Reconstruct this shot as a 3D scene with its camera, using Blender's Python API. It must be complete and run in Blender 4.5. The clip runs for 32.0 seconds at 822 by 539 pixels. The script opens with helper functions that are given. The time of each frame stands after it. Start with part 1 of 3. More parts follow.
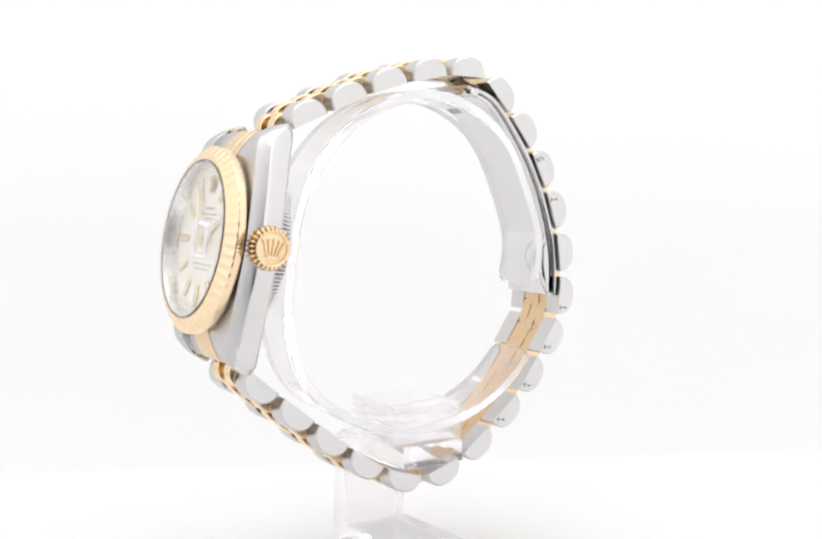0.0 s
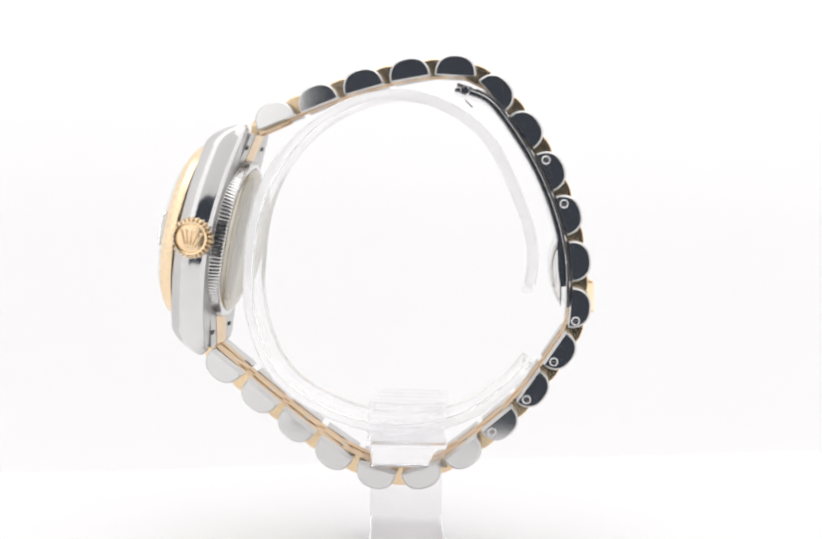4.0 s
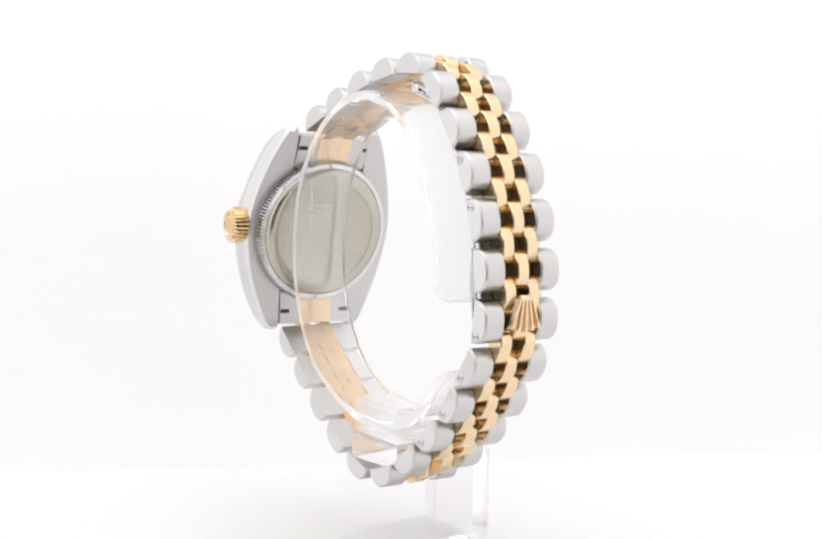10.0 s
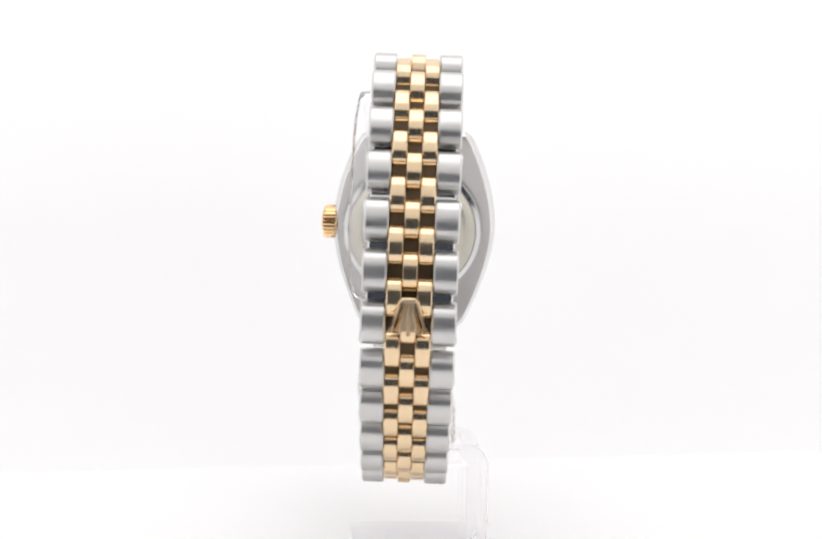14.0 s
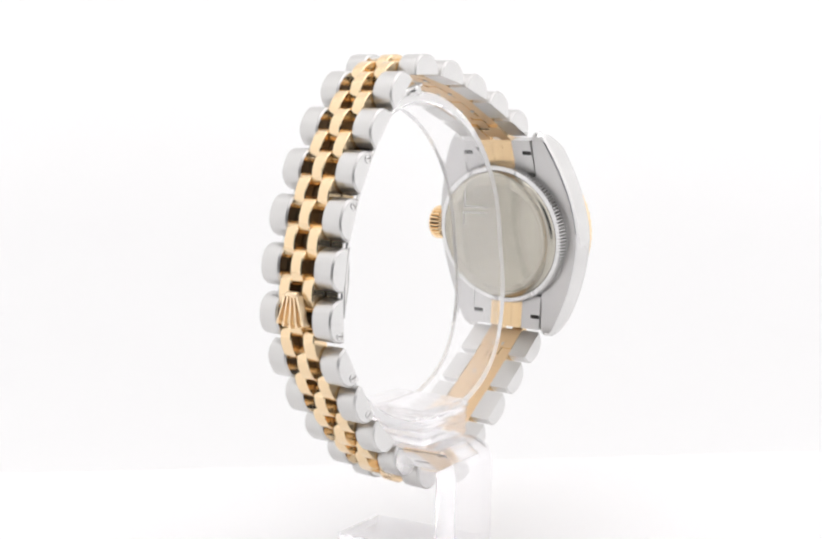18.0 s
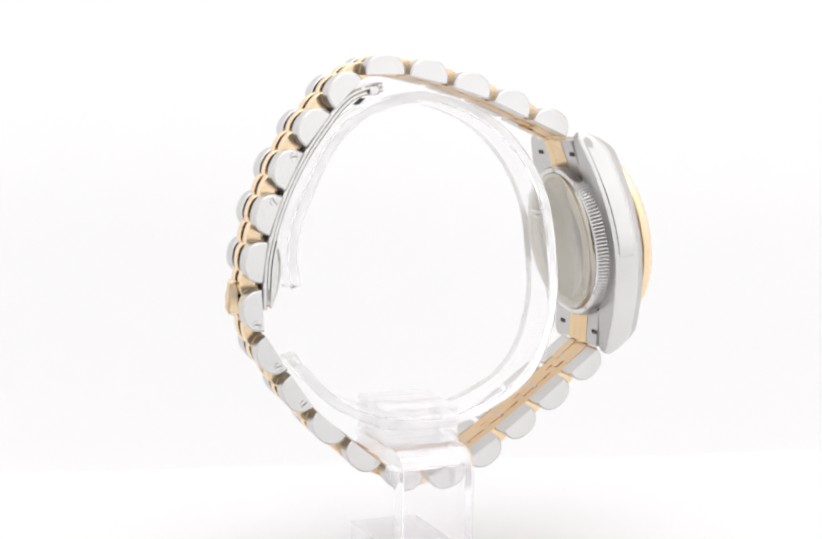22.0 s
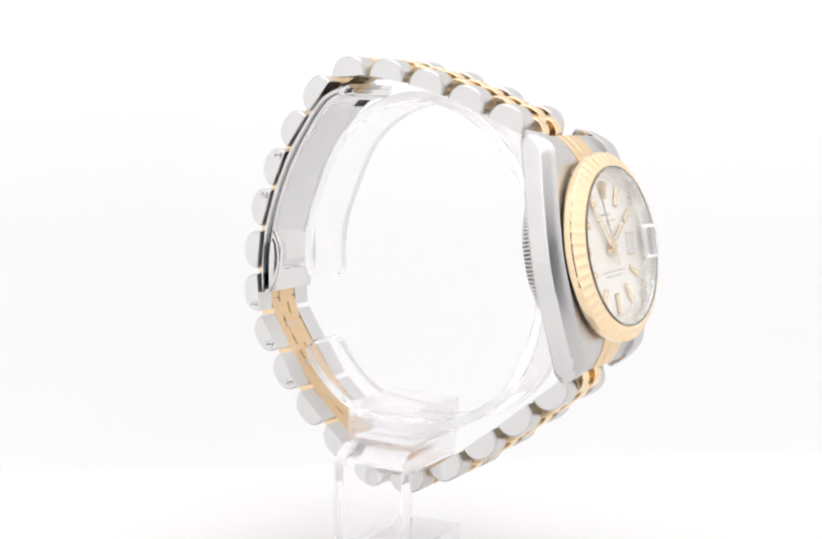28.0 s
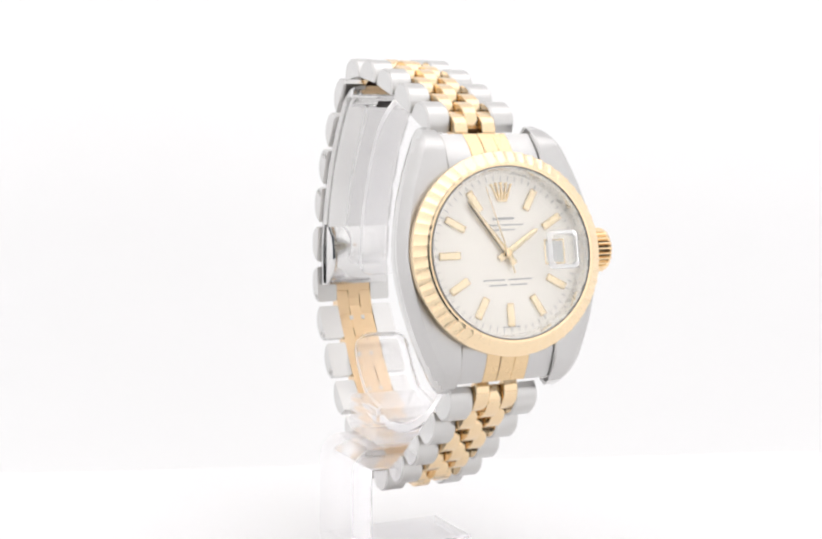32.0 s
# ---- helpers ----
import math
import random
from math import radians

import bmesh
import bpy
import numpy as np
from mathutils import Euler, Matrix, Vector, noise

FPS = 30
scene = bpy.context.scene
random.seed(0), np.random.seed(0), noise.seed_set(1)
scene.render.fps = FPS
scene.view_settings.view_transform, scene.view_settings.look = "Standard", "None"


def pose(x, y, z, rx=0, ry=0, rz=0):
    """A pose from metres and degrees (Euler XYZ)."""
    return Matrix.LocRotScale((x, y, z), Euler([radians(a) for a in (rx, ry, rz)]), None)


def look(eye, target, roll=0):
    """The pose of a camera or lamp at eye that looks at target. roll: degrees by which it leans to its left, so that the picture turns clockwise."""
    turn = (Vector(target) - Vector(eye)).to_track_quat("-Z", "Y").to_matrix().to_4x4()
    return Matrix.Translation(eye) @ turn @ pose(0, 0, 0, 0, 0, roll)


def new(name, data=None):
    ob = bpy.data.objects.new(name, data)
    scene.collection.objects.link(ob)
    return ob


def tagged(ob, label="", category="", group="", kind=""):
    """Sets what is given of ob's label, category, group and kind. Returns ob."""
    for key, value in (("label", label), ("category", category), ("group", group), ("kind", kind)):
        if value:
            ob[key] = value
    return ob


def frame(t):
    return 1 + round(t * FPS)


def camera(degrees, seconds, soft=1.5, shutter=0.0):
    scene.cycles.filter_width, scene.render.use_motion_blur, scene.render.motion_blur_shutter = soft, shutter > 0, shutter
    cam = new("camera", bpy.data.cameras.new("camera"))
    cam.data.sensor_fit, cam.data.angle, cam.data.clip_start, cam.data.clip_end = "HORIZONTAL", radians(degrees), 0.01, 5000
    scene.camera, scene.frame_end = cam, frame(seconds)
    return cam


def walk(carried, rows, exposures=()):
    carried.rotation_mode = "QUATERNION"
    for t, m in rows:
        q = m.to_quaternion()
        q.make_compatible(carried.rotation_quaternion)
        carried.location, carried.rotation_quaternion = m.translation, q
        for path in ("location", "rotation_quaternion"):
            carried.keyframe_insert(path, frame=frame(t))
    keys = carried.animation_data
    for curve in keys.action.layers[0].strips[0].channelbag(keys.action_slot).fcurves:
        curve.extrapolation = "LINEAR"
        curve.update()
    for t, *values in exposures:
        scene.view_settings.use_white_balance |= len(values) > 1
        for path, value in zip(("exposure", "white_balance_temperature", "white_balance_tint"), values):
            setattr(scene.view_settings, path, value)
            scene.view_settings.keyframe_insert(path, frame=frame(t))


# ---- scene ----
cam = camera(36.5, 32.0, soft=2.3)
EYE = Vector((0.0, -0.188, 0.0633))
PITCH, YAW, ROLL = 5.778, 0.074, 0.877
cam_pose = Matrix.Translation(EYE) @ pose(0, 0, 0, 0, 0, -YAW) @ pose(0, 0, 0, 90 - PITCH, 0, 0) @ pose(0, 0, 0, 0, 0, ROLL)
walk(cam, [(0.0, cam_pose), (32.0, cam_pose)], [(0.0, 0.0), (32.0, 0.0)])

MM = 0.001
FLOOR = -63.3            # height of the table under the turntable axis' reference, in millimetres
TURN_START, TURN_RATE = -148.7, -8.709   # degrees, degrees a second


# ---- light: a small white light tent, open in front ----
world = bpy.data.worlds.new("dim_room")
scene.world = world
world.use_nodes = True
world.node_tree.nodes["Background"].inputs[0].default_value = (0.030, 0.034, 0.042, 1)
world.node_tree.nodes["Background"].inputs[1].default_value = 2.0

top_light = bpy.data.lights.new("led_panel", "AREA")
top_light.shape, top_light.size, top_light.size_y, top_light.energy = "RECTANGLE", 0.41, 0.30, 0.32
top_light.color = (1.0, 0.98, 0.985)
top_lamp = new("led_panel_light", top_light)
top_lamp.matrix_world = look((0, -0.032, 0.376), (0, -0.032, 0.0))


# ---- materials ----
def node_material(name):
    m = bpy.data.materials.new(name)
    m.use_nodes = True
    nt = m.node_tree
    return m, nt, nt.nodes["Principled BSDF"]


def metal(name, color, rough, grain=0.0, stretch=(1, 1, 1), scale=900.0, vary=0.06):
    """Metal with fine wear: colour and roughness drift, and hairline grain where it is brushed."""
    m, nt, b = node_material(name)
    b.inputs["Metallic"].default_value = 1.0
    co = nt.nodes.new("ShaderNodeTexCoord")
    mp = nt.nodes.new("ShaderNodeMapping")
    mp.inputs["Scale"].default_value = stretch
    nt.links.new(co.outputs["Object"], mp.inputs["Vector"])
    fine = nt.nodes.new("ShaderNodeTexNoise")
    fine.inputs["Scale"].default_value = scale
    fine.inputs["Detail"].default_value = 4
    nt.links.new(mp.outputs[0], fine.inputs["Vector"])
    wide = nt.nodes.new("ShaderNodeTexNoise")
    wide.inputs["Scale"].default_value = 160
    nt.links.new(co.outputs["Object"], wide.inputs["Vector"])
    r = nt.nodes.new("ShaderNodeMapRange")
    r.inputs["To Min"].default_value, r.inputs["To Max"].default_value = rough * 0.7, rough * 1.35
    nt.links.new(fine.outputs["Fac"], r.inputs["Value"])
    nt.links.new(r.outputs[0], b.inputs["Roughness"])
    mix = nt.nodes.new("ShaderNodeMix")
    mix.data_type = "RGBA"
    mix.inputs[6].default_value = (*[c * (1 - vary) for c in color], 1)
    mix.inputs[7].default_value = (*[min(1, c * (1 + vary)) for c in color], 1)
    nt.links.new(wide.outputs["Fac"], mix.inputs[0])
    nt.links.new(mix.outputs[2], b.inputs["Base Color"])
    if grain:
        bump = nt.nodes.new("ShaderNodeBump")
        bump.inputs["Strength"].default_value = grain
        bump.inputs["Distance"].default_value = 0.00002
        nt.links.new(fine.outputs["Fac"], bump.inputs["Height"])
        nt.links.new(bump.outputs[0], b.inputs["Normal"])
    return m


def paint(name, color, rough=0.5, vary=0.03, scale=300):
    m, nt, b = node_material(name)
    n = nt.nodes.new("ShaderNodeTexNoise")
    n.inputs["Scale"].default_value = scale
    co = nt.nodes.new("ShaderNodeTexCoord")
    nt.links.new(co.outputs["Object"], n.inputs["Vector"])
    mix = nt.nodes.new("ShaderNodeMix")
    mix.data_type = "RGBA"
    mix.inputs[6].default_value = (*[c * (1 - vary) for c in color], 1)
    mix.inputs[7].default_value = (*[min(1, c * (1 + vary)) for c in color], 1)
    nt.links.new(n.outputs["Fac"], mix.inputs[0])
    nt.links.new(mix.outputs[2], b.inputs["Base Color"])
    b.inputs["Roughness"].default_value = rough
    return m


def clear(name, ior, tint, rough=0.0, share=1.0, gloss=0.0):
    """Glass or clear plastic; share: how much of it is clear, the rest being milky."""
    m, nt, b = node_material(name)
    b.inputs["Base Color"].default_value = (*tint, 1)
    b.inputs["Transmission Weight"].default_value = share
    b.inputs["IOR"].default_value = ior
    b.inputs["Coat Weight"].default_value = gloss
    b.inputs["Coat Roughness"].default_value = 0.02
    b.inputs["Roughness"].default_value = rough
    return m


def thin_glass(name):
    """A thin flat pane: clear straight through, glossy at a slant."""
    m, nt, b = node_material(name)
    out = nt.nodes["Material Output"]
    nt.nodes.remove(b)
    see = nt.nodes.new("ShaderNodeBsdfTransparent")
    see.inputs["Color"].default_value = (0.99, 0.99, 0.985, 1)
    shine = nt.nodes.new("ShaderNodeBsdfGlossy")
    shine.inputs["Roughness"].default_value = 0.01
    slant = nt.nodes.new("ShaderNodeLayerWeight")
    slant.inputs["Blend"].default_value = 0.5
    power = nt.nodes.new("ShaderNodeMath")
    power.operation = "POWER"
    power.inputs[1].default_value = 4.0
    nt.links.new(slant.outputs["Facing"], power.inputs[0])
    gain = nt.nodes.new("ShaderNodeMath")
    gain.operation = "MULTIPLY_ADD"
    gain.inputs[1].default_value, gain.inputs[2].default_value = 0.55, 0.03
    nt.links.new(power.outputs[0], gain.inputs[0])
    mix = nt.nodes.new("ShaderNodeMixShader")
    nt.links.new(gain.outputs[0], mix.inputs[0])
    nt.links.new(see.outputs[0], mix.inputs[1])
    nt.links.new(shine.outputs[0], mix.inputs[2])
    nt.links.new(mix.outputs[0], out.inputs["Surface"])
    return m


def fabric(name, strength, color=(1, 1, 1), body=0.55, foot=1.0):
    """Thin white tent cloth: light from outside is put into its emission, a little unevenly; foot: painted fade of that
    glow at its lower edge.
    """
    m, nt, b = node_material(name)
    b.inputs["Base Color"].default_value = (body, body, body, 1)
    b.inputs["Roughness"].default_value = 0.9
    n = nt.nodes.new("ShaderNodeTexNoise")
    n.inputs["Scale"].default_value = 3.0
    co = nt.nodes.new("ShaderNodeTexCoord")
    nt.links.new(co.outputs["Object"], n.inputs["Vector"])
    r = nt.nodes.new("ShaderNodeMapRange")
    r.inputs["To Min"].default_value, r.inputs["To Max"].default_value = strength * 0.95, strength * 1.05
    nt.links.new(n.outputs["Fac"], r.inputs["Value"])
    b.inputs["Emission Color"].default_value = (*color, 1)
    # height ramp that paints the falloff of light into the emission
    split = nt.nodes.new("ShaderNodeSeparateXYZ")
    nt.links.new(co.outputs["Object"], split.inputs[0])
    hem_shade = nt.nodes.new("ShaderNodeMapRange")
    hem_shade.interpolation_type = "SMOOTHSTEP"
    hem_shade.inputs["From Max"].default_value = 0.10
    hem_shade.inputs["To Min"].default_value = foot
    nt.links.new(split.outputs["Z"], hem_shade.inputs["Value"])
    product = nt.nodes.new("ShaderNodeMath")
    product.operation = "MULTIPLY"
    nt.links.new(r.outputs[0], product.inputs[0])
    nt.links.new(hem_shade.outputs[0], product.inputs[1])
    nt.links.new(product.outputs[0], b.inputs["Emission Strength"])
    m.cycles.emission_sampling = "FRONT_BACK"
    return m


SATIN = metal("satin_steel", (0.57, 0.562, 0.555), 0.34, 0.04, (1, 1, 1), 1800)
STEEL = metal("polished_steel", (0.70, 0.695, 0.687), 0.09)
BRUSHED = metal("brushed_steel", (0.62, 0.612, 0.60), 0.31, 0.08, (1, 0.06, 1), 3600)
GOLD = metal("yellow_gold", (0.86, 0.665, 0.43), 0.17)
WORN_GOLD = metal("worn_satin_gold", (0.72, 0.53, 0.33), 0.38, 0.05, (1, 1, 1), 1800)
EMBLEM_GOLD = metal("emblem_gold", (0.93, 0.75, 0.52), 0.34)
BEZEL_GOLD = metal("bezel_gold", (0.91, 0.72, 0.48), 0.19)
BACK_STEEL = metal("case_back_steel", (0.50, 0.475, 0.41), 0.22)
DARK = paint("dark_recess", (0.02, 0.017, 0.015), 0.6)
DIAL = metal("silver_sunburst_dial", (0.97, 0.93, 0.875), 0.36, 0.04, (1, 1, 1), 1500, 0.02)
DIAL.node_tree.nodes["Principled BSDF"].inputs["Metallic"].default_value = 0.38
RING_SILVER = metal("satin_silver_ring", (0.92, 0.91, 0.89), 0.26)
INLAY_GOLD = metal("inlay_gold", (0.78, 0.58, 0.35), 0.24)
MARKER_GOLD = metal("pale_satin_gold", (0.86, 0.73, 0.53), 0.24)
# dark steel: shade of notches and slots put into colour; also the gasket's tone
GROOVE_STEEL = metal("dark_groove_steel", (0.22, 0.21, 0.20), 0.35)
# gold darkened to carry the shade of link gaps and crown grooves
SHADE_GOLD = metal("gold_with_gap_shade", (0.09, 0.062, 0.038), 0.45)
INK = paint("grey_print", (0.50, 0.49, 0.49), 0.6)
WHITE = paint("white_date_disc", (0.8, 0.8, 0.8), 0.5)
ACRYLIC = clear("clear_acrylic", 1.20, (0.997, 0.99, 1.0), 0.02, 0.88, 0.9)
RING_CLEAR = clear("thin_clear_acrylic", 1.10, (0.999, 0.996, 1.0), 0.01, 0.92, 0.25)
BLOCK_CLEAR = clear("milky_acrylic", 1.05, (0.999, 0.992, 1.0), 0.02, 0.78, 0.5)
CUT_EDGE = clear("polished_acrylic_edge", 1.15, (1.0, 0.998, 1.0), 0.04, 0.62, 0.5)
FROST = clear("frosted_acrylic_line", 1.1, (1.0, 0.998, 1.0), 0.2, 0.5)
SAPPHIRE = thin_glass("sapphire_crystal")
LENS_RIM = clear("magnifier_rim", 1.2, (1.0, 1.0, 1.0), 0.05, 0.55)
TABLE = paint("matte_white_board", (0.85, 0.847, 0.851), 0.5, 0.015, 25)
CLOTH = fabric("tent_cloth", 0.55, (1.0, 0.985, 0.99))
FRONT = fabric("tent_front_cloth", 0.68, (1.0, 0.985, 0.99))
# front cloth again with a weaker glow: shade above the opening put into emission
DIM_FLAP = fabric("tent_front_flap_shade", 0.17, (1.0, 0.985, 0.99))
# back cloth with a painted dimming of its glow down towards the board
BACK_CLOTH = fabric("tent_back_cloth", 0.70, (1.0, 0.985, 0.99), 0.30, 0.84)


# ---- mesh helpers (millimetres in, metres out) ----
def link_mesh(name, verts, faces, material, angle=32):
    me = bpy.data.meshes.new(name)
    me.from_pydata([(x * MM, y * MM, z * MM) for x, y, z in verts], [], faces)
    bm = bmesh.new()
    bm.from_mesh(me)
    bmesh.ops.recalc_face_normals(bm, faces=bm.faces)
    bm.to_mesh(me)
    bm.free()
    me.polygons.foreach_set("use_smooth", [True] * len(me.polygons))
    me.set_sharp_from_angle(angle=radians(angle))
    me.materials.append(material)
    return me


def part(name, me, parent, m=None, label=""):
    ob = new(name, me)
    ob.parent = parent
    if m is not None:
        ob.matrix_basis = m
    return tagged(ob, label)


def joined(*pieces):
    """Several (verts, faces) lists as one."""
    verts, faces = [], []
    for v, f in pieces:
        k = len(verts)
        verts += v
        faces += [[i + k for i in q] for q in f]
    return verts, faces


def rings(rows, closed=True, caps=True):
    """A skin over equally long rows of points; each row is a closed loop."""
    n = len(rows[0])
    verts = [p for r in rows for p in r]
    faces = []
    for i in range(len(rows) - 1):
        for j in range(n if closed else n - 1):
            k = (j + 1) % n
            faces.append([i * n + j, i * n + k, (i + 1) * n + k, (i + 1) * n + j])
    if caps:
        faces.append(list(range(n))[::-1])
        faces.append([(len(rows) - 1) * n + j for j in range(n)])
    return verts, faces


def lathe(profile, seg=96, cap_first=False, cap_last=False, ripple=None, loop=False):
    """Turns (radius, x) points about the x axis. ripple(k, a) shifts radius and x of row k at angle a."""
    rows = []
    for k, (r, x) in enumerate(profile):
        row = []
        for j in range(seg):
            a = 2 * math.pi * j / seg
            dr, dx = ripple(k, a, j) if ripple else (0, 0)
            row.append((x + dx, (r + dr) * math.cos(a), (r + dr) * math.sin(a)))
        rows.append(row)
    if loop:
        rows.append(rows[0])
    v, f = rings(rows, caps=False)
    if cap_first:
        f.append(list(range(seg))[::-1])
    if cap_last:
        f.append([(len(rows) - 1) * seg + j for j in range(seg)])
    return v, f


def slab(x0, x1, y0, y1, z0, z1, b=0.15):
    """A box with bevelled edges."""
    rows = []
    for z, q in ((z0, b), (z0 + b, 0), (z1 - b, 0), (z1, b)):
        rows.append([(x0 + q + b, y0 + q, z), (x1 - q - b, y0 + q, z), (x1 - q, y0 + q + b, z), (x1 - q, y1 - q - b, z),
                     (x1 - q - b, y1 - q, z), (x0 + q + b, y1 - q, z), (x0 + q, y1 - q - b, z), (x0 + q, y0 + q + b, z)])
    return rings(rows)


def ribbon(path, y0, y1, thick, b=0.2):
    """A flat band swept along (x, z) points, of the given thickness to the left of its way, from y0 to y1."""
    rows = []
    n = len(path)
    for i, (x, z) in enumerate(path):
        xa, za = path[max(i - 1, 0)]
        xb, zb = path[min(i + 1, n - 1)]
        d = math.hypot(xb - xa, zb - za)
        nx, nz = -(zb - za) / d, (xb - xa) / d
        ring = []
        for y, q in ((y0 + b, 0), (y1 - b, 0), (y1, b), (y1, thick - b), (y1 - b, thick), (y0 + b, thick), (y0, thick - b), (y0, b)):
            ring.append((x + nx * q, y, z + nz * q))
        rows.append(ring)
    return rings(rows)


def smooth_path(points, n):
    """Catmull-Rom through the points."""
    out = []
    p = [points[0], *points, points[-1]]
    for i in range(1, len(p) - 2):
        for k in range(n):
            t = k / n
            q = []
            for c in range(2):
                a, b, d, e = p[i - 1][c], p[i][c], p[i + 1][c], p[i + 2][c]
                q.append(0.5 * (2 * b + (d - a) * t + (2 * a - 5 * b + 4 * d - e) * t * t + (3 * b - a - 3 * d + e) * t ** 3))
            out.append(tuple(q))
    out.append(points[-1])
    return out


def half_round(length, height, width, chamfer=0.16, bulge=2.35, n=16):
    """One bracelet link: flat inside (z = 0), half-round outside, lying along x, as wide as y."""
    def outline(s):
        pts = []
        for i in range(n + 1):
            a = math.pi * i / n
            c, q = math.cos(a), math.sin(a)
            pts.append(((length / 2 - s) * math.copysign(abs(c) ** (2 / bulge), c), (height - s) * q ** (2 / bulge)))
        return pts
    rows = []
    for y, s in ((-width / 2, chamfer), (-width / 2 + chamfer, 0), (width / 2 - chamfer, 0), (width / 2, chamfer)):
        rows.append([(x, y, z) for x, z in outline(s)])
    return rings(rows)


# ---- the place: tent and table ----
def sheet(name, corners, thick, material, label):
    """A board: four corners (metres), thickened away from its normal."""
    a, b, c, d = [Vector(p) for p in corners]
    n = (b - a).cross(d - a).normalized() * thick
    v = [a, b, c, d, a - n, b - n, c - n, d - n]
    me = bpy.data.meshes.new(name)
    me.from_pydata([tuple(p) for p in v], [], [(0, 1, 2, 3), (7, 6, 5, 4), (0, 4, 5, 1), (1, 5, 6, 2), (2, 6, 7, 3), (3, 7, 4, 0)])
    me.materials.append(material)
    return tagged(new(name, me), label, name.split("_")[0], kind="structure")


X, Y0, Y1, TOP = 0.21, -0.183, 0.14, 0.38
FRONT_EDGE = -0.118


def back_line(x):
    """The tent stands a little askew: where the floor meets the back cloth."""
    return 0.0555 + 0.17 * x


def board(name, rows, material, label):
    """A sheet through equally long rows of points, in metres."""
    v, f = rings(rows, closed=False, caps=False)
    me = bpy.data.meshes.new(name)
    me.from_pydata(v, [], f)
    me.polygons.foreach_set("use_smooth", [True] * len(me.polygons))
    me.materials.append(material)
    ob = new(name, me)
    solid = ob.modifiers.new("thickness", "SOLIDIFY")
    solid.thickness, solid.offset, solid.use_rim = 0.002, -1, False
    return tagged(ob, label, name.split("_")[0], kind="structure")


BEND = 0.045             # the back cloth sweeps up from the board
floor_rows, back_rows = [], []
for k in range(15):
    x = -X + 2 * X * k / 14
    y = back_line(x)
    floor_rows.append([(x, FRONT_EDGE + (y - FRONT_EDGE) * j / 8, 0.0) for j in range(9)])
    bend = [(x, y + BEND * math.sin(radians(6 * j)), BEND - BEND * math.cos(radians(6 * j))) for j in range(16)]
    back_rows.append(bend + [(x, y + BEND, BEND + (TOP - BEND) * (j + 1) / 6) for j in range(6)])
board("floor", floor_rows[::-1], TABLE, "matte white board under the watch stand")
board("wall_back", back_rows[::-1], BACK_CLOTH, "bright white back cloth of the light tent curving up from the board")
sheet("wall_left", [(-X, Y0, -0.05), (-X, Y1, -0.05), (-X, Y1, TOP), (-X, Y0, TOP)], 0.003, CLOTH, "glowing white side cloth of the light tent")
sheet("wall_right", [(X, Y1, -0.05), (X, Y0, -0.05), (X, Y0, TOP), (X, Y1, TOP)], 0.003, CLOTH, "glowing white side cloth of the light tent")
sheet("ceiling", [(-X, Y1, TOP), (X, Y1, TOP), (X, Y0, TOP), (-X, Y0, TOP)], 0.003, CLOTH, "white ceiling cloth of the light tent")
HOLE_L, HOLE_R, HOLE_T = -0.055, 0.067, 0.124
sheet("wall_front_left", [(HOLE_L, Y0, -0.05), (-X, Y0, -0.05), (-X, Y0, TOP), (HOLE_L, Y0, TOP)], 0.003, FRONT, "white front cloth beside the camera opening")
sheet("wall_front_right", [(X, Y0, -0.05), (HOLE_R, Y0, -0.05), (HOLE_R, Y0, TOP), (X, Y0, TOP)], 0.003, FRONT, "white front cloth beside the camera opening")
# out of view, added to give the metal a dimmer area to reflect
sheet("wall_front_top", [(HOLE_R, Y0, HOLE_T), (HOLE_L, Y0, HOLE_T), (HOLE_L, Y0, TOP), (HOLE_R, Y0, TOP)], 0.003, DIM_FLAP, "unseen white front flap above the camera opening, shade put into its glow")


# ---- the watch ----
UP = -FLOOR              # millimetres from the table to the reference height
BASE = Vector((0.0, 0.0, (UP - 51.2) * MM))
watch = new("wristwatch")
watch.location = BASE
tagged(watch, "steel and yellow gold wristwatch with silver dial on a clear stand", "watch")


def at(a, l, z, turn=None):
    """A pose in the watch: a towards the dial, l towards the crown, z up, all in millimetres from the axis' reference point."""
    m = Matrix.Translation((a * MM, l * MM, (z + 51.2) * MM))
    return m @ turn if turn is not None else m


# rows of the bracelet: middle of the flat inner face and its slope in degrees
ROWS = [(19.6, 2.7, -23.0), (13.2, 5.35, -22.1), (6.7, 7.7, -16.5), (0.0, 9.35, -10.6), (-6.55, 9.85, 2.4),
        (-12.0, 6.95, 47.8), (-16.35, 1.75, 53.1), (-19.85, -4.05, 64.3), (-22.4, -10.3, 71.5), (-23.9, -16.9, 82.8),
        (-24.1, -23.65, 94.2), (-22.0, -29.8, 123.1), (-18.2, -35.5, 124.3), (-13.7, -40.6, 138.6), (-8.4, -45.1, 141.3),
        (-2.45, -48.4, 160.2), (4.0, -48.6, 196.2), (10.2, -45.8, 213.3), (15.85, -41.75, 217.2), (21.35, -37.5, 218.7),
        (26.8, -33.1, 219.0)]
